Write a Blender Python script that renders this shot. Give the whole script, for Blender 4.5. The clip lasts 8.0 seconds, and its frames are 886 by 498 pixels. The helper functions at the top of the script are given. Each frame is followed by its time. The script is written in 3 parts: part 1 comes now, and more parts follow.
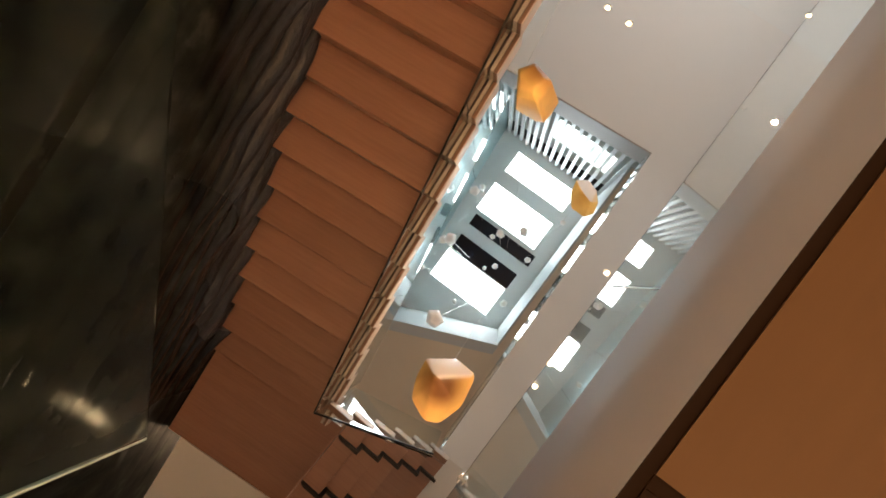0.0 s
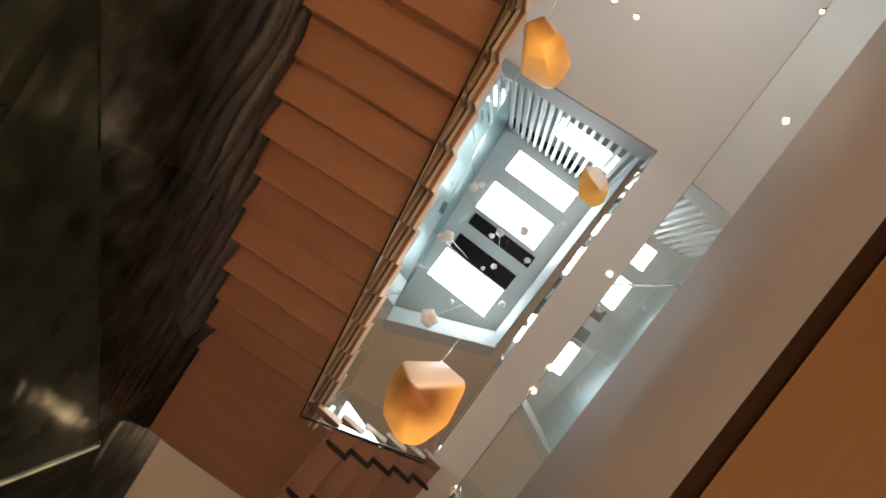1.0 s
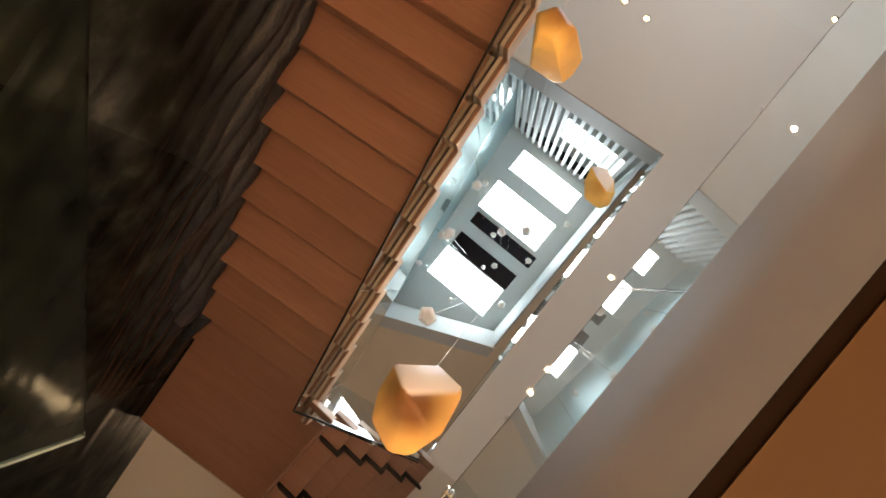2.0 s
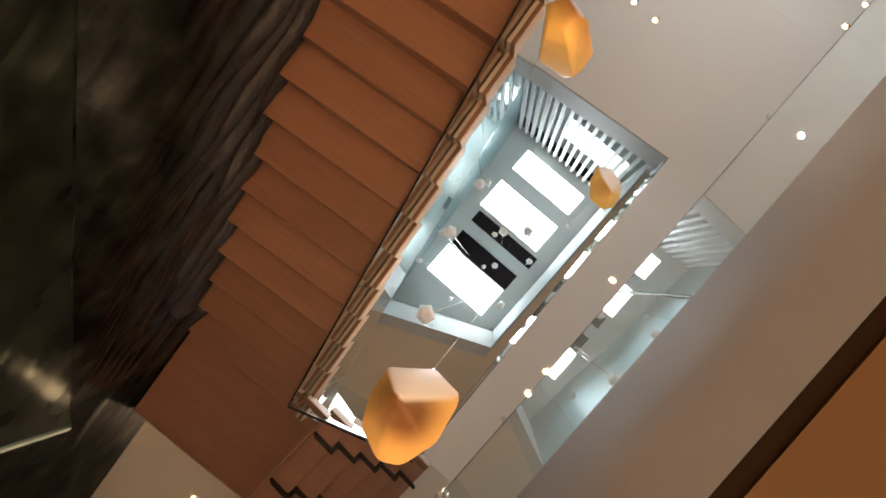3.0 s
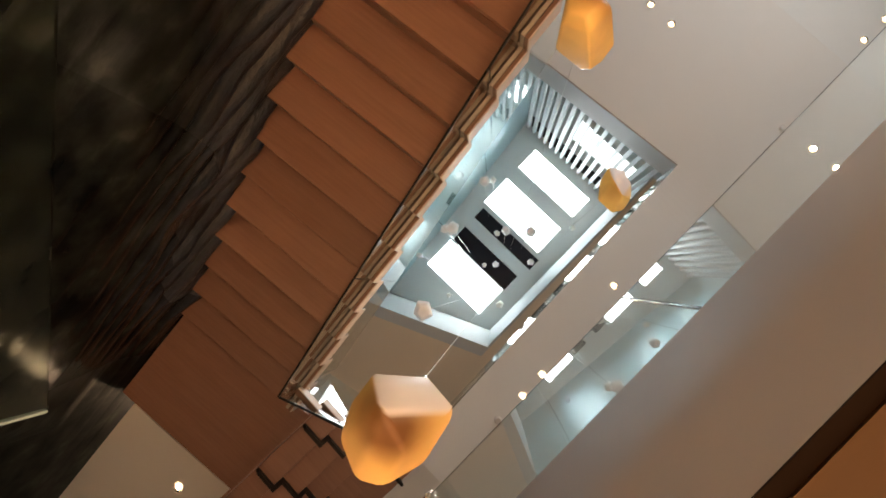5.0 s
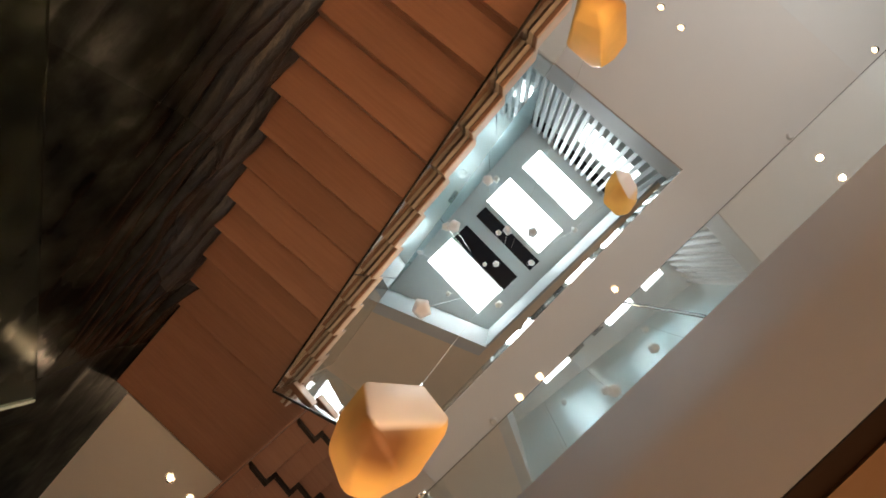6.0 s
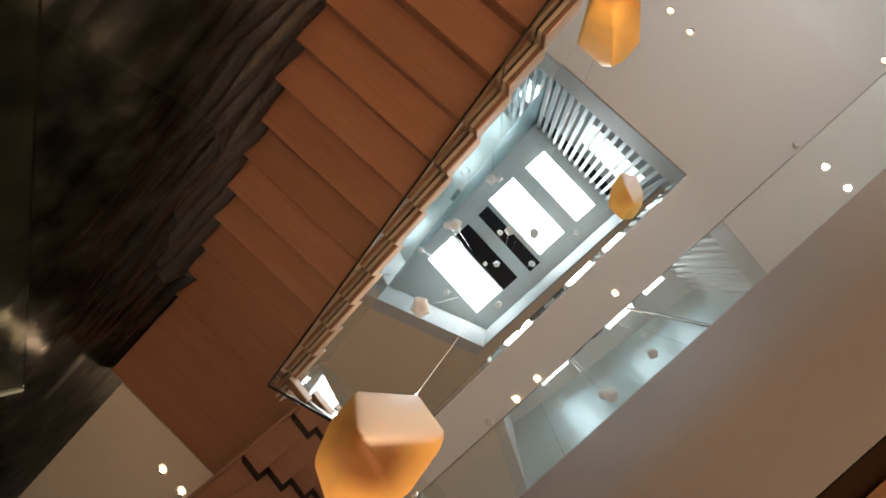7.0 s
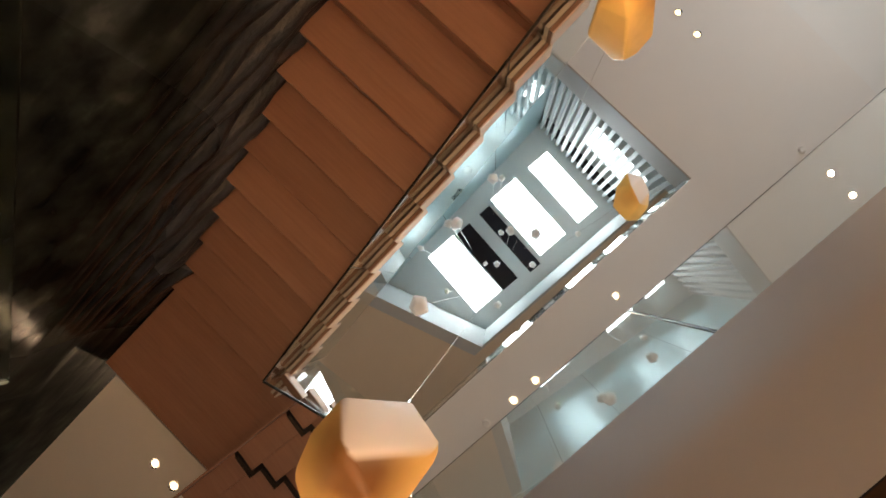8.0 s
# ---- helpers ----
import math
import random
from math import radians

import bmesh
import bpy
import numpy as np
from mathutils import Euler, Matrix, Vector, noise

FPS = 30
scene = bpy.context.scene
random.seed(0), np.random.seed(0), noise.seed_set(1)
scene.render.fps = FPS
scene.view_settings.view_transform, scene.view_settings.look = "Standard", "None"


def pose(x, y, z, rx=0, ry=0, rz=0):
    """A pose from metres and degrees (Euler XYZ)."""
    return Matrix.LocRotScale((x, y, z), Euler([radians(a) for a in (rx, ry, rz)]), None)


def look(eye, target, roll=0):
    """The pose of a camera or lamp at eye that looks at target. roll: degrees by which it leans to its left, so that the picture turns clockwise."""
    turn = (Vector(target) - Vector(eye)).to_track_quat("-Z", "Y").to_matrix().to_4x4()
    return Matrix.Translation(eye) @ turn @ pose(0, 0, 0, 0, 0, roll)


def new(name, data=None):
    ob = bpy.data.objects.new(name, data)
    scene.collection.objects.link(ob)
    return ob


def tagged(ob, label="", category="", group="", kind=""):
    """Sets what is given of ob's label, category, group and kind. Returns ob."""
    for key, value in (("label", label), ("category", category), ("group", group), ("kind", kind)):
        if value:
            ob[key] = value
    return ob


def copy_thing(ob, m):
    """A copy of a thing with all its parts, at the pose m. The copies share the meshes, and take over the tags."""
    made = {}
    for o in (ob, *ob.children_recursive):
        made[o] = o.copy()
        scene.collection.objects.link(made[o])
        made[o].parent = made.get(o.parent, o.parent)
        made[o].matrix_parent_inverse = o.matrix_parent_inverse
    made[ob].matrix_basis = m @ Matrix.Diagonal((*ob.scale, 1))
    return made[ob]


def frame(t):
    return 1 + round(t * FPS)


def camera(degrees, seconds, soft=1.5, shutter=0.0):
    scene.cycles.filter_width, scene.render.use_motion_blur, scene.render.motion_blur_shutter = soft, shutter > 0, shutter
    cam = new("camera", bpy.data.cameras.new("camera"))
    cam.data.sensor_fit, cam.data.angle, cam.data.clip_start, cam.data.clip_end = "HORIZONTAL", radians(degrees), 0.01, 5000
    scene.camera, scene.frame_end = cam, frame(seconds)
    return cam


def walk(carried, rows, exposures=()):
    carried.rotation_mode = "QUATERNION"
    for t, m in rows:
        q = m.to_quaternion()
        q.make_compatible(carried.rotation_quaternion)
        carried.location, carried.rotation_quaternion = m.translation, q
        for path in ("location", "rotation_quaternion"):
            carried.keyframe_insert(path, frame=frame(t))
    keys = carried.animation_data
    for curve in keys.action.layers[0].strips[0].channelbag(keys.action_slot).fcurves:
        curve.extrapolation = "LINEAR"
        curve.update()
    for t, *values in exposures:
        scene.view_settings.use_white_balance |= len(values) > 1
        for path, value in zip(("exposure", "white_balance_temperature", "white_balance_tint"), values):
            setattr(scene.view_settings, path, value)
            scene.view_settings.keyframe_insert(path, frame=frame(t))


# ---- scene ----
cam = camera(70.29, 8.0, soft=1.7)
ROWS = [
    (0.0, 1.9450, 0.3840, 0.5100, -176.500, -5.140, -36.950),
    (0.1, 1.9599, 0.4045, 0.6982, -176.274, -5.038, -37.087),
    (0.5, 1.9606, 0.4075, 0.7464, -176.274, -5.038, -37.087),
    (1.0, 1.9615, 0.4112, 0.8067, -176.250, -5.002, -37.810),
    (1.5, 1.9596, 0.4110, 0.8410, -176.270, -4.980, -38.715),
    (3.0, 1.9539, 0.4142, 0.9327, -176.296, -4.925, -41.255),
    (3.5, 1.9526, 0.4141, 0.9457, -176.319, -4.916, -41.646),
    (4.0, 1.9504, 0.4150, 0.9759, -176.363, -4.898, -42.591),
    (4.5, 1.9487, 0.4160, 1.0036, -176.377, -4.872, -43.368),
    (6.0, 1.9384, 0.4138, 1.0764, -176.458, -4.796, -46.027),
    (6.5, 1.9344, 0.4126, 1.0968, -176.483, -4.774, -46.825),
    (7.0, 1.9306, 0.4112, 1.1189, -176.498, -4.755, -47.790),
    (7.5, 1.9284, 0.4109, 1.1294, -176.514, -4.752, -48.225),
    (8.0, 1.9291, 0.4148, 1.1784, -176.483, -4.711, -49.078),
]
walk(cam, [(t, pose(x, y, z, rx, ry, rz)) for t, x, y, z, rx, ry, rz in ROWS], ((0.0, 0.10), (3.5, 0.04), (8.0, -0.08)))

# ---- light ----
world = bpy.data.worlds.new("sky")
scene.world = world
world.use_nodes = True
wn = world.node_tree
sky = wn.nodes.new("ShaderNodeTexSky")
sky.sky_type, sky.sun_disc = "NISHITA", False
sky.sun_elevation, sky.sun_rotation = radians(40), radians(200)
wn.nodes["Background"].inputs[1].default_value = 0.15
wn.links.new(sky.outputs[0], wn.nodes["Background"].inputs[0])
sun = new("sun", bpy.data.lights.new("sun", "SUN"))
sun.data.energy, sun.data.angle, sun.data.color = 0.8, radians(12), (1, 0.96, 0.9)
sun.matrix_world = look((0, -8, 20), (1, 0, 8))
scene.view_settings.exposure = 0.0


def area_lamp(name, centre, target, sx, sy, watts, colour):
    ob = new(name, bpy.data.lights.new(name, "AREA"))
    ob.data.shape, ob.data.size, ob.data.size_y = "RECTANGLE", sx, sy
    ob.data.energy, ob.data.color = watts, colour
    ob.matrix_world = look(centre, target)
    return ob


def spot_lamp(name, at, target, watts, colour, angle=90, size=0.03):
    ob = new(name, bpy.data.lights.new(name, "SPOT"))
    ob.data.energy, ob.data.color, ob.data.spot_size, ob.data.spot_blend, ob.data.shadow_soft_size = watts, colour, radians(angle), 0.6, size
    ob.matrix_world = look(at, target)
    return ob


WARM = (1.0, 0.67, 0.40)
COOL = (0.85, 0.96, 1.0)
ZC = 13.2            # ceiling under the roof lights
SKYLIGHTS = [(0.90, -3.08, 2.32, -2.70), (0.62, -2.05, 2.04, -1.575), (0.605, -1.27, 2.035, -0.63), (0.65, 0.35, 2.05, 1.0)]
for n, (xa, ya, xb, yb) in enumerate(SKYLIGHTS):
    area_lamp("skylight_light", ((xa + xb) / 2, (ya + yb) / 2, ZC + 0.29), ((xa + xb) / 2, (ya + yb) / 2 + 0.001, 0), xb - xa, yb - ya, 38 if n else 12, COOL)
# unseen daylight added from the south to lift the slab and its edge
area_lamp("window_light", (1.0, -6.35, 6.2), (1.6, 0, 7.8), 2.6, 3.6, 84, (0.97, 0.96, 0.95))


# ---- materials ----
def material(name, colour, rough=0.5, metal=0.0, grain=0.0, scale=8.0, stretch=(1, 1, 1), bump=0.0, dark=None, wear=0.0, spec=0.5, pieces=0.0):
    """A surface with colour variation at two scales, gloss variation and relief."""
    m = bpy.data.materials.new(name)
    m.use_nodes = True
    t = m.node_tree
    N, L = t.nodes, t.links
    b = N["Principled BSDF"]
    b.inputs["Roughness"].default_value, b.inputs["Metallic"].default_value = rough, metal
    b.inputs["Specular IOR Level"].default_value = spec
    co = N.new("ShaderNodeTexCoord")
    mp = N.new("ShaderNodeMapping")
    mp.inputs["Scale"].default_value = stretch
    L.new(co.outputs["Object"], mp.inputs[0])
    fine = N.new("ShaderNodeTexNoise")
    fine.inputs["Scale"].default_value, fine.inputs["Detail"].default_value = scale, 8
    L.new(mp.outputs[0], fine.inputs[0])
    broad = N.new("ShaderNodeTexNoise")
    broad.inputs["Scale"].default_value, broad.inputs["Detail"].default_value = scale * 0.13, 4
    L.new(mp.outputs[0], broad.inputs[0])
    mix = N.new("ShaderNodeMix")
    mix.data_type = "RGBA"
    d = dark or tuple(c * 0.72 for c in colour)
    mix.inputs[6].default_value, mix.inputs[7].default_value = (*d, 1), (*colour, 1)
    ramp = N.new("ShaderNodeMapRange")
    ramp.inputs[1].default_value, ramp.inputs[2].default_value = 0.5 - 0.35, 0.5 + 0.25
    ramp.inputs[3].default_value = 1 - min(1, grain)
    add = N.new("ShaderNodeMath")
    add.operation = "MULTIPLY_ADD"
    add.inputs[1].default_value = 0.55
    half = N.new("ShaderNodeMath")
    half.operation = "MULTIPLY"
    half.inputs[1].default_value = 0.45
    L.new(broad.outputs[0], half.inputs[0])
    L.new(fine.outputs[0], add.inputs[0])
    L.new(half.outputs[0], add.inputs[2])
    L.new(add.outputs[0], ramp.inputs[0])
    L.new(ramp.outputs[0], mix.inputs[0])
    last = mix.outputs[2]
    if pieces:
        info = N.new("ShaderNodeObjectInfo")
        hsv = N.new("ShaderNodeHueSaturation")
        mr = N.new("ShaderNodeMapRange")
        mr.inputs[3].default_value, mr.inputs[4].default_value = 1 - pieces, 1 + pieces
        L.new(info.outputs["Random"], mr.inputs[0])
        L.new(mr.outputs[0], hsv.inputs["Value"])
        L.new(last, hsv.inputs["Color"])
        last = hsv.outputs[0]
    L.new(last, b.inputs["Base Color"])
    rr = N.new("ShaderNodeMapRange")
    rr.inputs[3].default_value, rr.inputs[4].default_value = max(0.02, rough - wear), min(1, rough + wear)
    L.new(broad.outputs[0], rr.inputs[0])
    L.new(rr.outputs[0], b.inputs["Roughness"])
    if bump:
        bp = N.new("ShaderNodeBump")
        bp.inputs["Strength"].default_value, bp.inputs["Distance"].default_value = bump, 0.01
        L.new(fine.outputs[0], bp.inputs["Height"])
        L.new(bp.outputs[0], b.inputs["Normal"])
    return m


def glass(name, colour, rough=0.0, ior=1.5):
    m = bpy.data.materials.new(name)
    m.use_nodes = True
    b = m.node_tree.nodes["Principled BSDF"]
    b.inputs["Base Color"].default_value = (*colour, 1)
    b.inputs["Roughness"].default_value, b.inputs["IOR"].default_value = rough, ior
    b.inputs["Transmission Weight"].default_value = 1
    return m


def glow(name, colour, strength):
    m = bpy.data.materials.new(name)
    m.use_nodes = True
    b = m.node_tree.nodes["Principled BSDF"]
    b.inputs["Base Color"].default_value = (*colour, 1)
    b.inputs["Emission Color"].default_value = (*colour, 1)
    b.inputs["Emission Strength"].default_value = strength
    return m


WOOD = material("walnut_veneer", (0.382, 0.210, 0.142), 0.40, grain=0.9, scale=5, stretch=(0.6, 9, 9), bump=0.06, dark=(0.250, 0.120, 0.078), wear=0.06, pieces=0.10)
WOOD_END = material("oiled_oak_edge", (0.27, 0.152, 0.100), 0.45, grain=0.7, scale=6, stretch=(1, 7, 14), bump=0.06, wear=0.08, pieces=0.12)


def stone_material():
    """Dark stone: honed and mottled in places, riven in others, its level bands standing in for ridge shading (the
    mesh's own mask says where).
    """
    m = bpy.data.materials.new("dark_stone")
    m.use_nodes = True
    N, L = m.node_tree.nodes, m.node_tree.links
    b = N["Principled BSDF"]
    co = N.new("ShaderNodeTexCoord")

    def noise_at(scale, stretch, detail=8):
        mp = N.new("ShaderNodeMapping")
        mp.inputs["Scale"].default_value = stretch
        L.new(co.outputs["Object"], mp.inputs[0])
        n = N.new("ShaderNodeTexNoise")
        n.inputs["Scale"].default_value, n.inputs["Detail"].default_value = scale, detail
        L.new(mp.outputs[0], n.inputs[0])
        return n

    def ramp(source, stops):
        r = N.new("ShaderNodeValToRGB")
        e = r.color_ramp.elements
        e[0].position, e[0].color = stops[0][0], (*stops[0][1], 1)
        e[1].position, e[1].color = stops[-1][0], (*stops[-1][1], 1)
        for p, c in stops[1:-1]:
            e.new(p).color = (*c, 1)
        L.new(source, r.inputs[0])
        return r

    ridge_tone, mottle, grain = noise_at(2.6, (1, 0.9, 5.5)), noise_at(4.5, (1, 1, 1)), noise_at(26, (1, 0.7, 2.2))
    riven = ramp(ridge_tone.outputs[0], ((0.32, (0.003, 0.003, 0.0035)), (0.54, (0.013, 0.0135, 0.0170)), (0.75, (0.042, 0.049, 0.068))))
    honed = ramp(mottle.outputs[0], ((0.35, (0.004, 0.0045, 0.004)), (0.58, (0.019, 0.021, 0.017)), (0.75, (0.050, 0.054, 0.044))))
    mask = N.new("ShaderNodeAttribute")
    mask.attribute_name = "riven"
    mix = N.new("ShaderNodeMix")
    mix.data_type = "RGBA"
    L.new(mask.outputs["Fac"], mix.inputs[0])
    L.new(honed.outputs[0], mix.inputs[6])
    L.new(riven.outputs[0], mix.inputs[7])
    # lips of the courses, painted paler as rounded noses that catch light
    lip = N.new("ShaderNodeAttribute")
    lip.attribute_name = "lip"
    broken = N.new("ShaderNodeMath")
    broken.operation = "MULTIPLY"
    L.new(lip.outputs["Fac"], broken.inputs[0])
    L.new(grain.outputs[0], broken.inputs[1])
    lip_light = N.new("ShaderNodeMix")
    lip_light.data_type = "RGBA"
    lip_light.inputs[7].default_value = (0.085, 0.088, 0.104, 1)
    L.new(broken.outputs[0], lip_light.inputs[0])
    L.new(mix.outputs[2], lip_light.inputs[6])
    L.new(lip_light.outputs[2], b.inputs["Base Color"])
    # the honed face is polished beside the landing and matt elsewhere
    polish = N.new("ShaderNodeAttribute")
    polish.attribute_name = "polish"
    honed_rough = N.new("ShaderNodeMapRange")
    honed_rough.inputs[3].default_value, honed_rough.inputs[4].default_value = 0.52, 0.15
    L.new(polish.outputs["Fac"], honed_rough.inputs[0])
    rough = N.new("ShaderNodeMix")
    rough.inputs[3].default_value = 0.29
    L.new(mask.outputs["Fac"], rough.inputs[0])
    L.new(honed_rough.outputs[0], rough.inputs[2])
    L.new(rough.outputs[0], b.inputs["Roughness"])
    sp = N.new("ShaderNodeMapRange")
    sp.inputs[3].default_value, sp.inputs[4].default_value = 0.032, 0.55
    L.new(mask.outputs["Fac"], sp.inputs[0])
    L.new(sp.outputs[0], b.inputs["Specular IOR Level"])
    amount = N.new("ShaderNodeMapRange")
    amount.inputs[3].default_value, amount.inputs[4].default_value = 0.05, 0.5
    L.new(mask.outputs["Fac"], amount.inputs[0])
    bp = N.new("ShaderNodeBump")
    bp.inputs["Distance"].default_value = 0.02
    L.new(amount.outputs[0], bp.inputs["Strength"])
    L.new(grain.outputs[0], bp.inputs["Height"])
    L.new(bp.outputs[0], b.inputs["Normal"])
    return m


STONE = stone_material()
WHITE = material("white_plaster", (0.80, 0.78, 0.75), 0.75, grain=0.10, scale=5, bump=0.05, wear=0.08)
SATIN = material("satin_white_lacquer", (0.715, 0.695, 0.71), 0.66, grain=0.10, scale=4, bump=0.02, wear=0.05, spec=0.2)
GREY = material("pale_grey_paint", (0.80, 0.80, 0.78), 0.6, grain=0.12, scale=5, bump=0.04, wear=0.08)
BEIGE = material("beige_plaster", (0.80, 0.68, 0.53), 0.8, grain=0.2, scale=4, bump=0.05, wear=0.05)
BLACK = material("blackened_steel", (0.014, 0.010, 0.008), 0.4, metal=0.3, grain=0.6, scale=20, bump=0.05, wear=0.1)
DARKWOOD = material("stained_dark_trim", (0.011, 0.005, 0.002), 0.8, grain=0.6, scale=9, stretch=(6, 1, 6), bump=0.05, wear=0.1, spec=0.08)
NAVY = material("dark_tinted_panel", (0.006, 0.009, 0.016), 0.35, grain=0.4, scale=3, wear=0.06, spec=0.2)
CHROME = material("brushed_steel", (0.62, 0.62, 0.6), 0.22, metal=1.0, grain=0.2, scale=30, wear=0.08)
SLAT = material("painted_slat", (0.42, 0.42, 0.415), 0.5, grain=0.2, scale=6, wear=0.08, pieces=0.06)
FLOOR = material("honed_limestone", (0.46, 0.38, 0.30), 0.35, grain=0.6, scale=3, bump=0.05, wear=0.12)
# oak of the step ends, paled to carry the skylight they catch
LIT_OAK = material("oak_paled_for_skylight", (0.80, 0.67, 0.58), 0.5, grain=0.5, scale=6, stretch=(1, 7, 14), bump=0.05, wear=0.08, pieces=0.08)
OAK = material("warm_oak_board", (0.076, 0.038, 0.013), 0.55, grain=0.5, scale=4, stretch=(6, 0.6, 6), bump=0.06, wear=0.08, spec=0.2)
GLASS = glass("guard_glass", (0.93, 0.98, 0.955))
GLASS_CORNER = glass("corner_guard_glass", (0.93, 0.98, 0.955), 0.0, 1.22)
GLASS_LOW = glass("antireflective_glass", (0.84, 0.88, 0.76), 0.0, 1.10)
HAZY = glass("screen_glass", (0.80, 0.92, 0.94), 0.30, 1.03)
TEAL = material("back_painted_glass", (0.33, 0.43, 0.45), 0.36, grain=0.5, scale=1.6, dark=(0.22, 0.31, 0.335), wear=0.12, spec=0.25)
SHAFT = material("eggshell_shaft_paint", (0.56, 0.575, 0.57), 0.6, grain=0.12, scale=4, bump=0.03, wear=0.06, spec=0.3)
# slab edge toned warm grey, to stand for less skylight on it
FASCIA = material("fascia_toned_for_dim_light", (0.36, 0.312, 0.280), 0.6, grain=0.15, scale=5, bump=0.03, wear=0.06, spec=0.25)
STRIP = material("putty_beige_lining", (0.52, 0.47, 0.395), 0.6, grain=0.25, scale=6, bump=0.03, wear=0.08)
GLASS_EDGE = material("glass_edge_channel", (0.02, 0.018, 0.015), 0.3, metal=0.4, grain=0.4, scale=20, wear=0.1)
# pale green broken by dark: glints painted on the glass edge
GLINT_EDGE = material("glass_edge_painted_glints", (0.78, 0.97, 0.93), 0.2, grain=1.0, scale=6, dark=(0.05, 0.12, 0.11), wear=0.1, spec=1.0)
LAMP = glow("lit_diffuser", (1.0, 0.76, 0.48), 9)
OPAL = glow("opal_daylight_glazing", (0.93, 0.99, 1.0), 1.2)
CABLE = material("steel_cable", (0.55, 0.5, 0.45), 0.35, metal=0.8, grain=0.2, scale=40, wear=0.1)


def amber_glass(name, inner, outer, strength, white_side=None, reach=0.07, core=(0, 0, 0)):
    """Hand-blown amber glass, lit from inside."""
    m = bpy.data.materials.new(name)
    m.use_nodes = True
    N, L = m.node_tree.nodes, m.node_tree.links
    b = N["Principled BSDF"]
    co = N.new("ShaderNodeTexCoord")
    ns = N.new("ShaderNodeTexNoise")
    ns.inputs["Scale"].default_value, ns.inputs["Detail"].default_value = 9, 3
    L.new(co.outputs["Object"], ns.inputs[0])
    mr = N.new("ShaderNodeMapRange")
    mr.inputs[1].default_value, mr.inputs[2].default_value = 0.35, 0.65
    L.new(ns.outputs[0], mr.inputs[0])
    mix = N.new("ShaderNodeMix")
    mix.data_type = "RGBA"
    mix.inputs[6].default_value, mix.inputs[7].default_value = (*outer, 1), (*inner, 1)
    # brown core and golden rim: light through the glass, put into the colour
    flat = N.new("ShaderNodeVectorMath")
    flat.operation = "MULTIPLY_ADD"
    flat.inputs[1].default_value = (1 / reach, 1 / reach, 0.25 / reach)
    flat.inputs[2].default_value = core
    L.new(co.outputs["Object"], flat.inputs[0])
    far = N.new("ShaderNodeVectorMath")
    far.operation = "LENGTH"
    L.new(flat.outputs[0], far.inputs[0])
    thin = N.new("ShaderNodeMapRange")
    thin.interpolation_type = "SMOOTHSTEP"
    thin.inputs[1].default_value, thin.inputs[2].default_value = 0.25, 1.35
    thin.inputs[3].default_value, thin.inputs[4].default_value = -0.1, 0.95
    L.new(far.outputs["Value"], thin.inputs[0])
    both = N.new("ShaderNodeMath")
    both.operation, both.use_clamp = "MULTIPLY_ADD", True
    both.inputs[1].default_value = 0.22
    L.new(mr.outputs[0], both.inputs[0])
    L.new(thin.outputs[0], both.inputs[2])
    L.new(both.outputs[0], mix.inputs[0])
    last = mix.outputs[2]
    if white_side:
        # white painted on one side, as the bright well reflected in the glass
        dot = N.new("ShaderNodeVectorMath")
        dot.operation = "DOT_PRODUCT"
        dot.inputs[1].default_value = Vector(white_side).normalized()
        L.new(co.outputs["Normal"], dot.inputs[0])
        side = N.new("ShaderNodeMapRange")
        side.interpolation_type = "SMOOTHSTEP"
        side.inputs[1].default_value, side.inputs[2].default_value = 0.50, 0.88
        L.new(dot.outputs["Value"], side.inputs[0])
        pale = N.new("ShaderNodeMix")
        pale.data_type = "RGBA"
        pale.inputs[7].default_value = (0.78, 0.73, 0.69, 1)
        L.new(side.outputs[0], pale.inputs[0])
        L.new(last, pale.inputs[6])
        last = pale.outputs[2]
    L.new(last, b.inputs["Base Color"])
    L.new(last, b.inputs["Emission Color"])
    b.inputs["Emission Strength"].default_value = strength
    b.inputs["Roughness"].default_value = 0.16
    b.inputs["Subsurface Weight"].default_value = 0.12
    b.inputs["Subsurface Radius"].default_value = (0.05, 0.02, 0.005)
    b.inputs["Coat Weight"].default_value = 0.6
    return m


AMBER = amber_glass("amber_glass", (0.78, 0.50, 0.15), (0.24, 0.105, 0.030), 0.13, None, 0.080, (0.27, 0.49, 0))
AMBER_PALE = amber_glass("amber_glass_white_sheen", (0.68, 0.435, 0.145), (0.15, 0.068, 0.024), 0.085, (-0.3, -0.9, -0.25), 0.056, (0.09, 0.32, 0.38))
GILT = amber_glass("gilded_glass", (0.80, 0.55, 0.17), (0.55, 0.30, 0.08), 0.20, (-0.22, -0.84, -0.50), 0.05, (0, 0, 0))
PEARL = amber_glass("pearl_glass", (0.90, 0.88, 0.84), (0.72, 0.68, 0.62), 0.20)
for m, rough in ((GILT, 0.4), (PEARL, 0.45), (AMBER, 0.4), (AMBER_PALE, 0.42)):
    b = m.node_tree.nodes["Principled BSDF"]
    b.inputs["Roughness"].default_value, b.inputs["Coat Weight"].default_value = rough, 0.0
    b.inputs["Specular IOR Level"].default_value = 0.3


# ---- mesh helpers ----
def mesh_of(name, bm, mat):
    me = bpy.data.meshes.new(name)
    bm.to_mesh(me)
    bm.free()
    me.materials.append(mat)
    return me


def part(name, bm, mat, parent=None, label=""):
    ob = new(name, mesh_of(name, bm, mat))
    if parent:
        ob.parent = parent
    if label:
        ob["label"] = label
    return ob


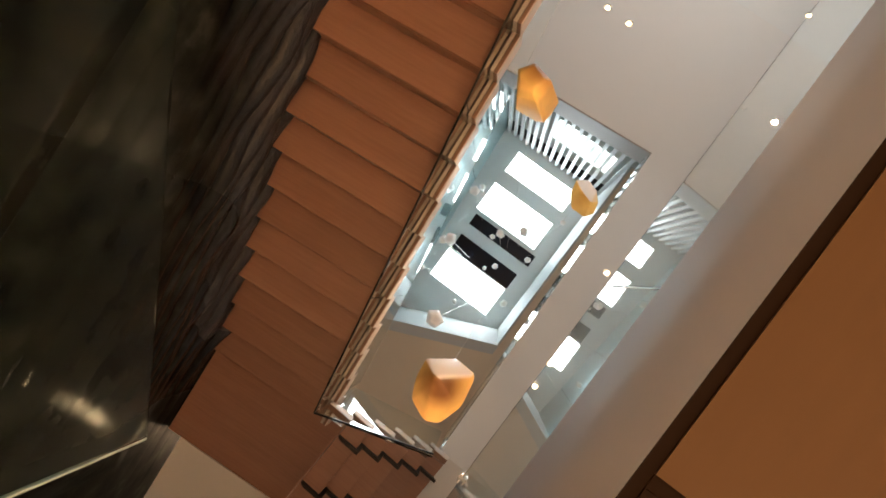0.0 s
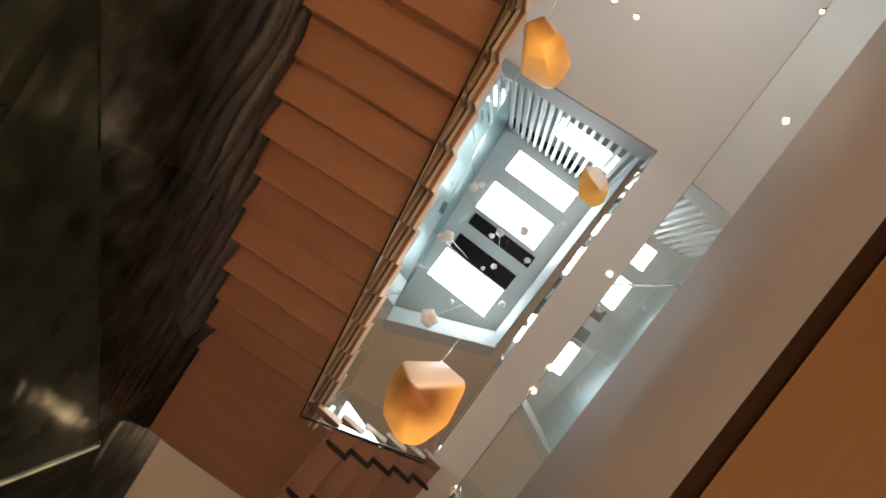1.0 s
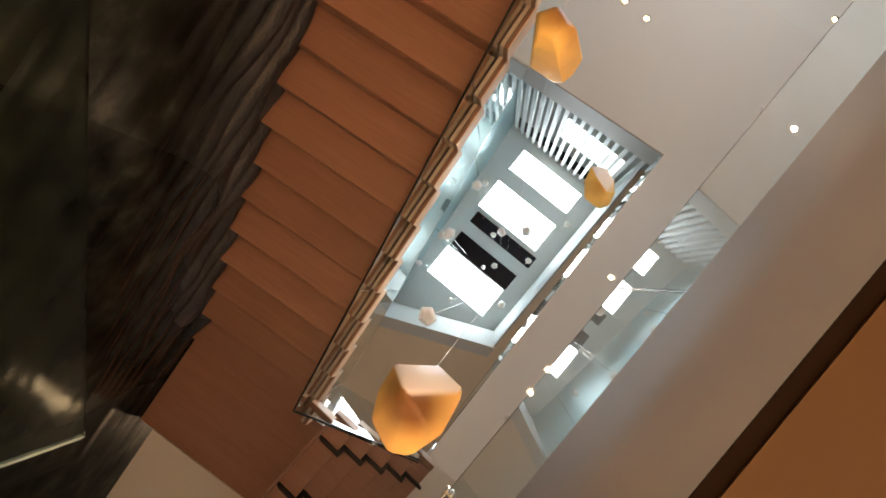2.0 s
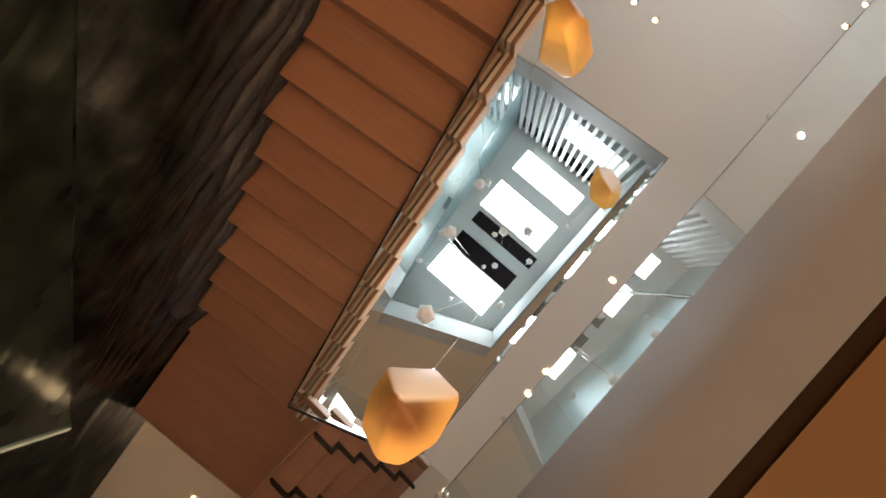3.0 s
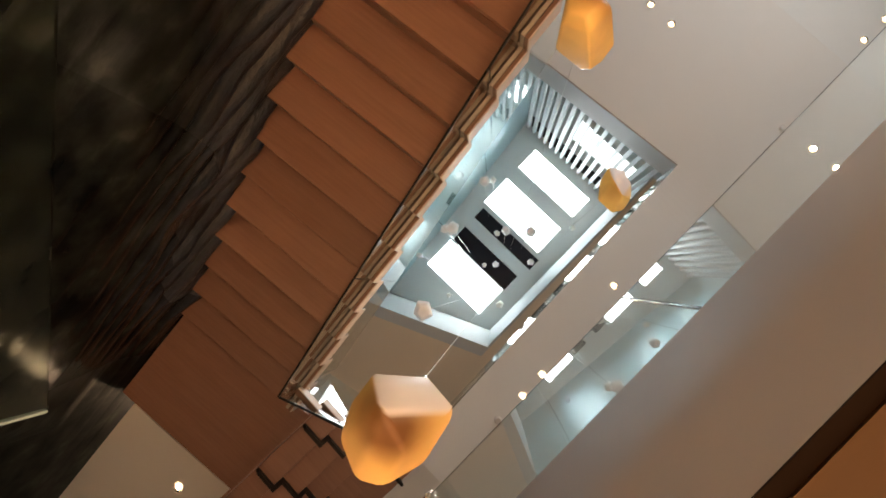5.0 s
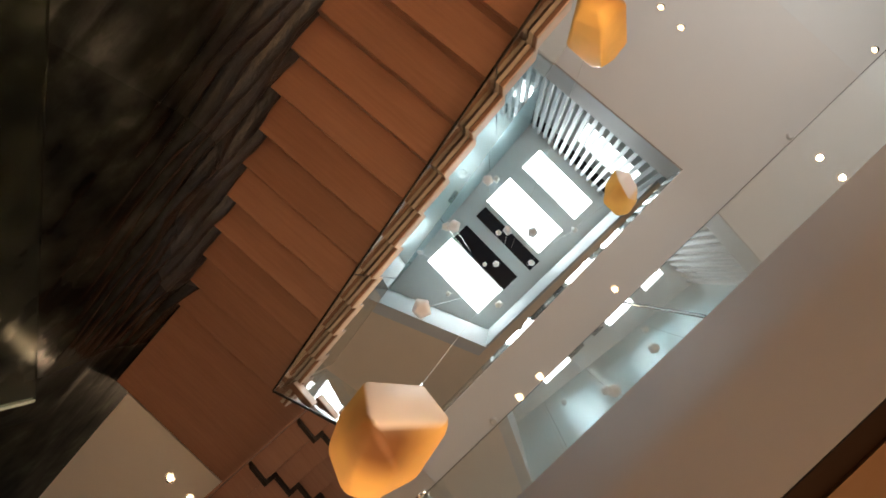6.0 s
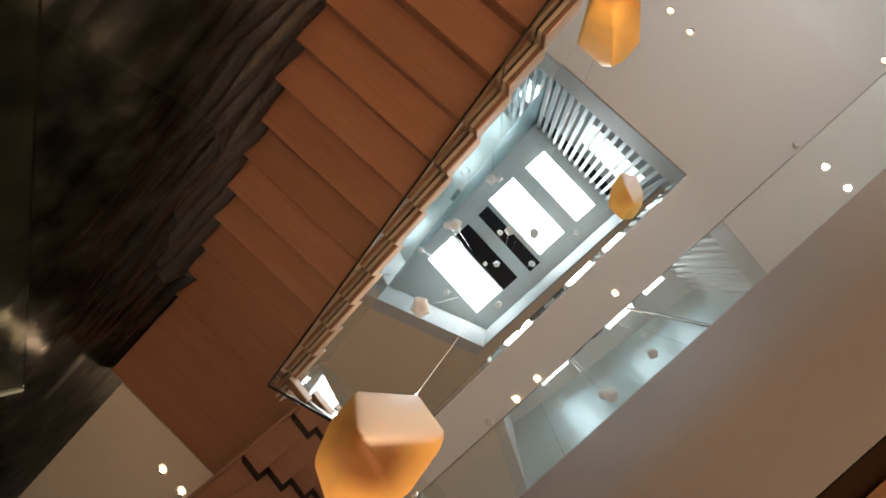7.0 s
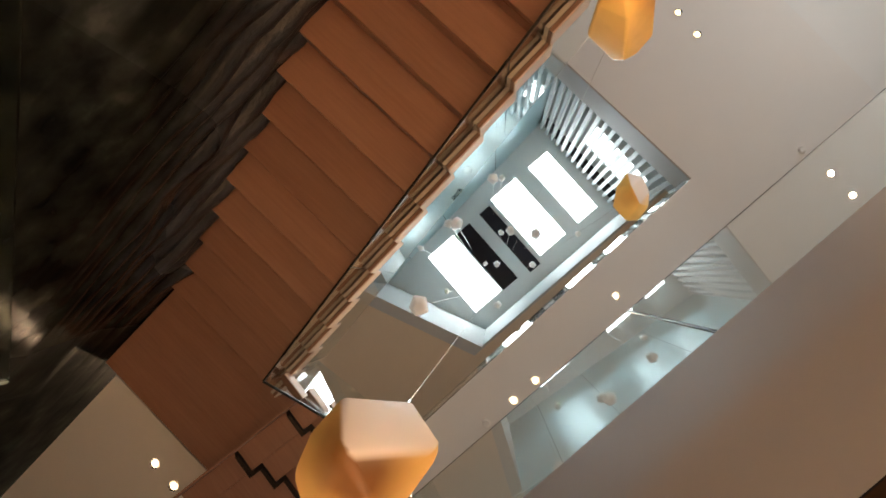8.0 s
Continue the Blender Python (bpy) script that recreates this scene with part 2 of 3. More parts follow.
def thing(name, label, category, at=(0, 0, 0), rz=0.0, group="", kind=""):
    ob = new(name)
    ob.matrix_world = pose(*at, 0, 0, rz)
    return tagged(ob, label, category, group, kind)


def box(xa, ya, za, xb, yb, zb, bevel=0.0, bm=None):
    own = bm is None
    bm = bm or bmesh.new()
    made = bmesh.ops.create_cube(bm, size=1, matrix=Matrix.LocRotScale(((xa + xb) / 2, (ya + yb) / 2, (za + zb) / 2), None, (abs(xb - xa), abs(yb - ya), abs(zb - za))))
    if bevel and own:
        bmesh.ops.bevel(bm, geom=bm.edges[:], offset=bevel, segments=2, affect="EDGES", profile=0.6)
    return bm


def prism(points, a, b, axis=0):
    """A flat outline drawn out along an axis from a to b: axis 0 takes (y, z) outlines, 1 (x, z), 2 (x, y)."""
    bm = bmesh.new()
    ends = []
    for v in (a, b):
        ends.append([bm.verts.new((v, p, q) if axis == 0 else (p, v, q) if axis == 1 else (p, q, v)) for p, q in points])
    bm.faces.new(ends[0])
    bm.faces.new(ends[1][::-1])
    n = len(points)
    for i in range(n):
        bm.faces.new((ends[0][i], ends[1][i], ends[1][(i + 1) % n], ends[0][(i + 1) % n]))
    bmesh.ops.recalc_face_normals(bm, faces=bm.faces[:])
    return bm


def tube(p, q, r, sides=8, r2=None, bm=None):
    bm = bm or bmesh.new()
    p, q = Vector(p), Vector(q)
    m = Matrix.Translation((p + q) / 2) @ (q - p).to_track_quat("Z", "Y").to_matrix().to_4x4()
    bmesh.ops.create_cone(bm, cap_ends=True, segments=sides, radius1=r, radius2=r if r2 is None else r2, depth=(q - p).length, matrix=m)
    return bm


def structure(name, bm, mat, label, category):
    return tagged(part(name, bm, mat), label, category, "", "structure")


# ---- the setting ----
A = -5.3                       # the stair's turn in plan
O = (-0.10, 0.0, 0.0)
G, R = 0.28, 0.175             # going and rise
W = 1.213                       # width of the first flight
Z0 = 5.0                       # underside of tread 0, which starts at y = 0
GROUND = -0.6

structure("floor", box(-1.2, -6.5, GROUND - 0.2, 6.2, 6.5, GROUND), FLOOR, "honed pale limestone floor of the ground storey", "floor")
structure("wall_east", box(5.2, -6.5, GROUND, 5.4, 6.5, 13.6), WHITE, "plain white plaster wall beyond the landing", "wall")
bm = box(-1.2, -6.7, GROUND, 5.4, -6.5, 4.3)
box(-1.2, -6.7, 8.1, 5.4, -6.5, 10.2, bm=bm)
box(-1.2, -6.7, 12.4, 5.4, -6.5, 13.6, bm=bm)
for za, zb in ((4.3, 8.1), (10.2, 12.4)):
    box(-1.2, -6.7, za, -0.3, -6.5, zb, bm=bm)
    box(2.3, -6.7, za, 5.4, -6.5, zb, bm=bm)
structure("wall_south", bm, WHITE, "white plaster end wall with openings added to let daylight in", "wall")
# both windows are out of view, added as a source of daylight
for n, (za, zb) in enumerate(((4.3, 8.1), (10.2, 12.4))):
    win = tagged(new("window_%d" % (n + 1)), "unseen window with a slim dark frame, added for daylight", "window", "", "structure")
    for xa in (-0.3, 0.56, 1.42, 2.25):
        part("window_frame", box(xa, -6.64, za, xa + 0.05, -6.56, zb), BLACK, win)
    p = part("pane", box(-0.3, -6.605, za, 2.3, -6.595, zb), GLASS, win)
    p.visible_shadow = False
# unseen slabs, added to cut and bounce light in the well
structure("floor_first_north", box(-0.6, 3.4, 2.4, 2.47, 6.5, 3.0), WHITE, "unseen first-floor slab added under the lobby", "floor")
structure("floor_first_south", box(-0.6, -6.5, 2.4, 2.47, -3.05, 3.05), WHITE, "unseen first-floor slab added at the stair foot to bounce light", "floor")
structure("wall_north", box(-1.2, 6.5, GROUND, 5.4, 6.7, 13.6), WHITE, "plain white plaster end wall", "wall")


def stone_wall():
    """Riven stone in rough level courses, uneven along their length."""
    ys = np.arange(-6.6, 6.6, 0.05)
    zs = np.concatenate([np.arange(GROUND, 3.0, 0.12), np.arange(3.0, 6.8, 0.0175), np.arange(6.8, 8.95, 0.12)])
    verts, faces, masks, lips, polishes = [], [], [], [], []
    for z in zs:
        for y in ys:
            course = (z - Z0) / R + 0.12 * noise.noise((y * 0.9, z * 0.8, 3.1))
            fade = max(0.04, min(1.0, 1.3 - ((Z0 + 0.625 * y) - z) / 1.3)) * max(0.05, min(1.0, (3.1 - y) / 0.9))
            f = course - math.floor(course)
            ridge = math.sqrt(max(0.0, 1 - (2 * f - 1) ** 2))
            x = 0.150 * fade * ridge * (0.6 + 0.8 * noise.noise((y * 1.7, math.floor(course) * 2.3, 0.5)))
            x += (0.004 + 0.014 * fade) * noise.noise((y * 2.2, z * 3.0, 7.0)) + 0.013 * fade * noise.noise((y * 5, z * 11, 2.0)) + 0.010 * fade * noise.noise((y * 14, z * 25, 4.0))
            verts.append((x - 0.075 + 0.16 * (1 - fade) * max(0.0, min(1.0, (6.0 - z) / 0.9, (3.75 - y) / 0.4)), y, z))
            polishes.append(max(0.0, min(1.0, (y - 0.4) / 0.9, (3.3 - y) / 0.4)))
            # mask for the light painted along each course's lip
            lips.append(max(0.0, min(1.0, fade * math.exp(-((f - 0.30) / 0.16) ** 2) * (1.1 + 0.8 * noise.noise((y * 2.0, math.floor(course) * 1.7, 5.0))))))
            masks.append(max(0.0, min(1.0, fade * 1.25 - 0.25 + 0.5 * noise.noise((y * 1.3, z * 1.6, 9.0)))))
    n = len(ys)
    for j in range(len(zs) - 1):
        for i in range(n - 1):
            a = j * n + i
            faces.append((a, a + 1, a + n + 1, a + n))
    # back
    b = len(verts)
    masks += [0.0] * 4
    lips += [0.0] * 4
    polishes += [0.0] * 4
    verts += [(-0.3, ys[0], zs[0]), (-0.3, ys[-1], zs[0]), (-0.3, ys[-1], zs[-1]), (-0.3, ys[0], zs[-1])]
    faces.append((b, b + 3, b + 2, b + 1))
    me = bpy.data.meshes.new("wall_west")
    me.from_pydata(verts, [], faces)
    me.polygons.foreach_set("use_smooth", [True] * len(me.polygons))
    me.materials.append(STONE)
    mask = me.attributes.new("riven", "FLOAT", "POINT")
    mask.data.foreach_set("value", masks)
    lip_mask = me.attributes.new("lip", "FLOAT", "POINT")
    lip_mask.data.foreach_set("value", lips)
    polished = me.attributes.new("polish", "FLOAT", "POINT")
    polished.data.foreach_set("value", polishes)
    ob = new("wall_west", me)
    ob.matrix_world = pose(*O, 0, 0, A)
    return tagged(ob, "dark riven stone wall in rough horizontal courses", "wall", "", "structure")


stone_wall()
upper = structure("wall_west_upper", box(-0.3, -6.6, 8.97, 0.22, 6.6, 13.6), TEAL, "pale teal back-painted glass wall of the top storey", "wall")
upper.matrix_world = pose(*O, 0, 0, A)

# first-floor slab with its upstand to the well, and the warm ceiling below it
def light_bulge(z):
    """An added bulge towards the well, most at 2.56 m, that grades the light on the slab edge."""
    a, b, k = (z - 2.112) * 0.088, (3.19 - z) * 0.0625, 0.006
    return 2.475 + k * math.log(math.exp(-a / k) + math.exp(-b / k))


face = [(light_bulge(2.112 + i * 1.078 / 44), 2.112 + i * 1.078 / 44) for i in range(45)]
structure("slab_upstand", prism(face + [(2.62, 3.19), (2.62, 2.112)], -6.5, 6.5, 1), SATIN, "satin white slab edge and upstand along the stairwell, bulged to grade its light", "parapet")
structure("floor_first", box(2.622, -6.5, 2.40, 5.2, 6.5, 3.0), WHITE, "first-floor slab, white underneath", "floor")
structure("trim_shadow", box(2.4752, -6.5, 2.106, 2.513, 6.5, 2.1115), DARKWOOD, "dark brown shadow trim under the slab edge", "trim")
structure("ceiling_ground", box(2.5135, -6.5, 2.098, 5.2, 0.52, 2.16), OAK, "warm oak-boarded ceiling of the ground storey", "ceiling")
structure("trim_end", box(2.5135, 0.521, 2.104, 5.2, 0.5615, 2.16), DARKWOOD, "dark brown trim at the end of the boarded ceiling", "trim")
structure("ceiling_ground_back", box(2.5135, 0.562, 2.100, 5.2, 6.5, 2.18), DARKWOOD, "dark stained ceiling strip of the ground storey", "ceiling")

# second-floor slab, south of the well, and the sloping soffit along its east side
structure("slab_second", prism([(-0.6, -4.5), (5.2, -4.5), (5.2, -2.24), (2.47, -2.228), (-0.6, -2.012)], 8.9, 9.53, 2), WHITE, "white plastered second-floor slab with downlights", "ceiling")
structure("trim_fascia", prism([(2.484, -2.2265), (2.484, -2.208), (-0.6, -1.99), (-0.6, -2.0095)], 8.896, 9.54, 2), FASCIA, "fascia round the second-floor slab edge, toned warm grey for weaker skylight", "trim")
structure("slab_second_back", box(-0.6, -6.5, 8.9, 5.2, -4.501, 9.5), GREY, "grey lowered ceiling beside the landing", "ceiling")
SX, SLOPE = 2.486, 0.36
ys = 2.2


def soffit_z(y):
    """The soffit runs on from the slab and eases into its slope over 0.8 m."""
    d = max(0.0, min(y, ys) + 2.24)
    return 8.9 - (SLOPE * d * d / 1.6 if d < 0.8 else SLOPE * (d - 0.4))


under = [(y, soffit_z(y)) for y in [-2.236 + 0.08 * i for i in range(11)] + [ys, 5.2]]
structure("stair_soffit", prism(under + [(5.2, soffit_z(ys) + 0.35), (ys, soffit_z(ys) + 0.35), (-2.236, 9.4)], SX, 5.19), WHITE, "smooth white plaster soffit of the upper flight with downlights", "ceiling")
lobby = structure("ceiling_lobby", box(0.10, 3.478, 6.56, 2.55, 6.3, 6.8), WHITE, "white plaster ceiling past the stair landing with downlights", "ceiling")
lobby.matrix_world = pose(*O, 0, 0, A)


def roof():
    """Ceiling with three openings for the roof lights."""
    bm = bmesh.new()
    ya = -6.5
    bands = []
    for xa, y1, xb, y2 in SKYLIGHTS:
        bands.append((ya, y1, None))
        bands.append((y1, y2, (xa, xb)))
        ya = y2
    bands.append((ya, 6.5, None))
    for y1, y2, hole in bands:
        for xa, xb in ([(-1.2, 5.4)] if hole is None else [(-1.2, hole[0]), (hole[1], 5.4)]):
            box(xa, y1, ZC, xb, y2, ZC + 0.3, bm=bm)
    return structure("ceiling_roof", bm, GREY, "pale grey ceiling pierced by rectangular skylights", "ceiling")


roof()
structure("shaft_east", box(2.405, -2.15, 9.7, 2.435, 1.06, ZC - 0.003), SHAFT, "white side of the skylight shaft", "wall")
structure("shaft_north", prism([(2.435, 1.062), (2.435, 1.222), (-0.3, 2.45), (-0.3, 2.27)], 9.7, ZC - 0.003, 2), SHAFT, "white angled end of the skylight shaft", "wall")
structure("ceiling_top_east", box(2.437, -2.15, 9.706, 5.2, 1.15, 9.82), BEIGE, "beige plaster ceiling of the top storey", "ceiling")
structure("ceiling_top_north", prism([(5.2, 1.1505), (5.2, 6.5), (-0.6, 6.5), (-0.6, 2.53), (2.44, 1.1505)], 9.705, 9.82, 2), BEIGE, "beige plaster ceiling of the top storey", "ceiling")

for n, (xa, y1, xb, y2) in enumerate(SKYLIGHTS):
    sk = thing("skylight", "rectangular skylight with a white frame in the roof", "skylight", ((xa + xb) / 2, (y1 + y2) / 2, ZC + 0.3), 0, "roof lights")
    hx, hy = (xb - xa) / 2, (y2 - y1) / 2
    for a in ((-hx - 0.05, -hy - 0.05, hx + 0.05, -hy), (-hx - 0.05, hy, hx + 0.05, hy + 0.05), (-hx - 0.05, -hy, -hx, hy), (hx, -hy, hx + 0.05, hy)):
        part("frame_bar", box(a[0], a[1], 0.0, a[2], a[3], 0.09), WHITE, sk)
    part("pane", box(-hx, -hy, 0.05, hx, hy, 0.062), OPAL, sk, "bright opal glazing")

# glazing along the west side of the top storey
gl = thing("glazed_screen", "tall clear glass screen under the roof, dark joints", "glass screen", O, A)
for y1, y2 in ((-2.3, -1.05), (-1.04, 0.3), (0.31, 1.30), (1.31, 2.2)):
    p = part("glass_pane", box(0.425, y1, 9.62, 0.437, y2, ZC - 0.004), HAZY, gl)
    p.visible_shadow = False
for y in (-1.045, 0.305, 1.305):
    part("joint", box(0.423, y - 0.004, 9.62, 0.439, y + 0.004, ZC - 0.004), BLACK, gl)

# dark panels between the roof lights
for xa, y1, xb, y2 in ((0.68, -0.535, 2.15, -0.28), (0.68, -0.03, 2.07, 0.325)):
    pn = thing("ceiling_panel", "long dark tinted canopy panel set in the ceiling", "panel", ((xa + xb) / 2, (y1 + y2) / 2, ZC), 0, "dark ceiling panels")
    hx, hy = (xb - xa) / 2, (y2 - y1) / 2
    part("plate", box(-hx, -hy, -0.03, hx, hy, -0.004, 0.004), NAVY, pn)


# ---- the stair ----
def flight(name, label, first, last):
    st = thing(name, label, "staircase", O, A)
    for k in range(first, last):
        y, z = k * G, Z0 + k * R
        part("bearer", box(1.19, y - 0.02, z + 0.058, 1.245, y + G - 0.004, z + 0.095), STRIP, st, "putty beige lining strip")
        part("end_panel", box(1.19, y + G - 0.046, z + 0.098, 1.233, y + G - 0.003, z + R + 0.05), STRIP, st, "putty beige lining strip")
        part("end_cap", box(1.2875, y - 0.022, z - 0.075, 1.297, y + G - 0.002, z + 0.105, 0.002), LIT_OAK, st, "oak step end, paled for the skylight on it")
        part("tread", box(-0.06, y - 0.02, z, W, y + G - 0.0015, z + 0.055, 0.009), WOOD, st)
        part("riser", box(-0.06, y + G - 0.045, z + 0.056, W, y + G - 0.002, z + R - 0.001), WOOD, st)
        part("end_lining", box(1.234, y - 0.02, z - 0.07, 1.2605, y + G - 0.004, z + 0.10, 0.003), STRIP, st, "putty beige lining of the step end")
        part("shadow_gap", box(1.261, y - 0.018, z - 0.06, 1.2632, y + G - 0.006, z + 0.10), BLACK, st)
        part("end_block", box(1.2637, y - 0.02, z - 0.07, 1.287, y + G - 0.004, z + 0.10, 0.003), WOOD_END, st)
    return st


stair = flight("staircase", "walnut-veneered folded stair flight beside the dark stone wall", -13, 9)
ZL = Z0 + 9 * R
part("landing", box(-0.06, 9 * G, ZL, 1.52, 3.475, ZL + 0.12, 0.003), WOOD, stair)



# guard of the flight: panes that hang below the steps, on a dark bottom channel
def guard_z(y):
    return 4.548 + 0.537 * y


XG = 1.222
for y1, y2 in ((-3.6, -2.16), (-2.15, -0.307), (-0.297, 1.136), (1.146, 2.29)):
    p = part("glass_pane", prism([(y1, guard_z(y1)), (y2, guard_z(y2)), (y2, guard_z(y2) + 1.75), (y1, guard_z(y1) + 1.75)], XG - 0.006, XG + 0.006), GLASS, stair, "clear glass guard pane")
    p.visible_shadow = False
    part("bottom_channel", prism([(y1, guard_z(y1) - 0.011), (y2, guard_z(y2) - 0.011), (y2, guard_z(y2) + 0.004), (y1, guard_z(y1) + 0.004)], XG - 0.007, XG + 0.007), GLASS_EDGE, stair, "dark edge channel under the glass")
for y in (-2.155, -0.302, 1.141):
    part("pane_joint", prism([(y - 0.004, guard_z(y)), (y + 0.004, guard_z(y)), (y + 0.004, guard_z(y) + 0.30), (y - 0.004, guard_z(y) + 0.30)], XG - 0.008, XG + 0.008), BLACK, stair)

# second flight, which turns off the landing
turn = thing("upper_staircase", "short walnut flight with blackened zigzag stringers off the landing", "staircase", (1.358, 2.124, 0), 2.5)
G2, R2, Z2 = 0.20, 0.228, 6.07
for j in range(6):
    x, z = 0.03 + j * G2, Z2 + j * R2
    if j:
        part("tread", box(x - 0.02, 0.06, z, x + G2 - 0.0015, 1.36, z + 0.055, 0.003), WOOD, turn)
        part("riser", box(x - 0.022, 0.06, z - R2 + 0.056, x - 0.004, 1.36, z - 0.001), WOOD, turn)
    part("end_block", box(x - 0.03, 0.0, z + 0.03, x + 0.205, 0.055, z + 0.15, 0.003), WOOD_END, turn)
    part("end_cap", box(x - 0.032, -0.010, z + 0.025, x + 0.207, -0.0005, z + 0.155, 0.002), LIT_OAK, turn, "oak step end, paled for the skylight on it")
for y in (0.215, 0.76):
    pts, back = [], []
    for j in range(1, 6):
        x, z = 0.03 + j * G2, Z2 + j * R2
        pts += [(x, z - 0.003), (x + G2, z - 0.003)]
        back += [(x + 0.04, z - 0.05), (x + G2 + 0.04, z - 0.05)]
    part("stringer", prism(pts + back[::-1], y, y + 0.03, 1), BLACK, turn, "blackened steel zigzag stringer")

corner = thing("corner_guard", "clear glass guard of the turning flight with a dark bottom edge", "glass guard", O, A)
YG = 2.29
x1, x2, z1, z2 = XG, 2.297, 5.778, 6.71
p = part("glass_pane", prism([(x1, z1), (x2, z2), (x2, z2 + 1.2), (x1, z1 + 1.6)], YG - 0.006, YG + 0.006, 1), GLASS_CORNER, corner)
p.matrix_basis = pose(0, YG, z1, -1.8, 0, 0) @ pose(0, -YG, -z1)
p.visible_shadow = False
part("bottom_channel", prism([(x1, z1 - 0.011), (x2, z2 - 0.011), (x2, z2 + 0.004), (x1, z1 + 0.004)], YG - 0.009, YG + 0.009, 1), GLASS_EDGE, corner, "dark edge channel under the glass")

# guard of the lower flight
low = thing("lower_guard", "tall green-edged glass guard with a raking top", "glass guard", (1.12, 1.80, 3.12), A)
p = part("glass_pane", prism([(0, 0), (0, -2.6), (-4.2, -4.2), (-4.2, -3.6)], -0.006, 0.006), GLASS_LOW, low)
p.visible_shadow = False
part("painted_glint_edge", box(-0.010, 0.001, -2.6, 0.010, 0.014, 0.0, 0.003), GLINT_EDGE, low, "glass edge painted with bright green glints")

# guard on the first-floor upstand
grd = thing("glass_guard", "clear frameless glass guard on the white upstand", "glass guard", (2.48, 0, 3.19))
for y1, y2 in ((-6.4, -3.2), (-3.19, -0.02), (-0.005, 3.1), (3.11, 6.4)):
    # black strip added over the edge, blocks light caught in the glass
    seal = part("edge_blackout", box(-0.0010, y1, 1.2465, 0.0100, y2, 1.2525), BLACK, grd, "thin black strip added to block glare in the glass edge")
    seal.matrix_basis = pose(0, 0, 0, 0, -1.15, 0)
    p = part("glass_pane", box(0.0, y1, 0.002, 0.009, y2, 1.25), GLASS, grd)
    p.matrix_basis = pose(0, 0, 0, 0, -1.15, 0)
    p.visible_shadow = False

# low glass guard that leans out a little along the edge of the soffit
ug = thing("upper_guard", "clear glass guard along the edge of the white soffit", "glass guard", (0, 0, 0))
for y1, y2 in ((-2.19, -0.745), (-0.74, 0.70), (0.705, 2.15)):
    bm = prism([(y1, soffit_z(y1) + 0.01), (y2, soffit_z(y2) + 0.01), (y2, soffit_z(y2) + 0.42), (y1, soffit_z(y1) + 0.42)], 2.473, 2.485)
    for v in bm.verts:
        v.co.x -= 0.030 * (v.co.z - soffit_z(v.co.y))
    p = part("glass_pane", bm, GLASS, ug)
    p.visible_shadow = False

joint = part("pane_joint", box(-0.001, -0.0165, 0.002, 0.010, -0.0085, 1.25), BLACK, grd)
joint.matrix_basis = pose(0, 0, 0, 0, -1.15, 0)

# ---- slatted screen above the second-floor slab ----
screen = thing("slat_screen", "pale painted screen of tall upright slats under the roof", "screen", (0, -2.24, 9.58))
part("bottom_rail", box(-0.4, -0.05, -0.04, 2.6, 0.012, 0.03), BLACK, screen)
part("header_strip", box(-0.4, -0.25, ZC - 9.58 - 0.05, 2.6, -0.085, ZC - 9.58 - 0.004), BLACK, screen, "dark strip under the ceiling behind the slats")
for i in range(20):
    x = -0.25 + i * 0.145
    part("slat", box(x, -0.075, 0.031, x + 0.062, -0.01, ZC - 9.58 - 0.004), SLAT, screen)


# ---- downlights ----
def downlight(at, watts, cone=70):
    d = thing("downlight", "small round recessed downlight, lit", "ceiling lamp", at, 0, "recessed downlights")
    bm = bmesh.new()
    bmesh.ops.create_cone(bm, cap_ends=False, segments=20, radius1=0.048, radius2=0.036, depth=0.012)
    part("rim", bm, CHROME, d)
    bm = bmesh.new()
    bmesh.ops.create_circle(bm, cap_ends=True, segments=20, radius=0.026)
    part("lens", bm, LAMP, d, "glowing warm lens")
    spot_lamp("downlight_lamp", (at[0], at[1], at[2] - 0.03), (at[0], at[1] + 0.001, 0), watts, WARM, cone)
    return d


for x, y in ((2.89, -0.545), (2.945, 0.745), (2.94, 1.048)):
    downlight((x, y, soffit_z(y) - 0.008), 60, 120)
for x, y in ((1.22, -3.47), (0.863, -3.487)):
    downlight((x, y, 8.892), 110)
for x, y in ((3.043, -4.852), (3.054, -5.213)):
    downlight((x, y, 8.892), 60)
for x, y in ((1.143, 3.66), (1.40, 3.652)):
    downlight((x, y, 6.552), 4.5, 130)

# sensor on the slab
sen = thing("smoke_sensor", "small round white ceiling sensor", "sensor", (3.083, -3.406, 8.9))
part("body", tube((0, 0, -0.03), (0, 0, -0.001), 0.03, 16, 0.045), WHITE, sen)

low_sen = copy_thing(sen, pose(2.912, 1.395, soffit_z(1.395)))

# unseen lamps added over the lobby, to brighten the beige top-storey ceiling by bounce
for x, y in ((0.9, 4.6), (1.9, 5.4)):
    downlight((x, y, 9.697), 150)

# steel clamp at the top of the guard
cl = thing("guard_clamp", "small brushed steel clamp on the glass guard", "bracket", (2.447, 1.45, 4.40))
part("jaw", box(-0.012, -0.03, -0.035, 0.0, 0.03, 0.035, 0.004), CHROME, cl)
part("pin", tube((-0.02, 0, 0), (0.03, 0, 0), 0.010, 12), CHROME, cl)

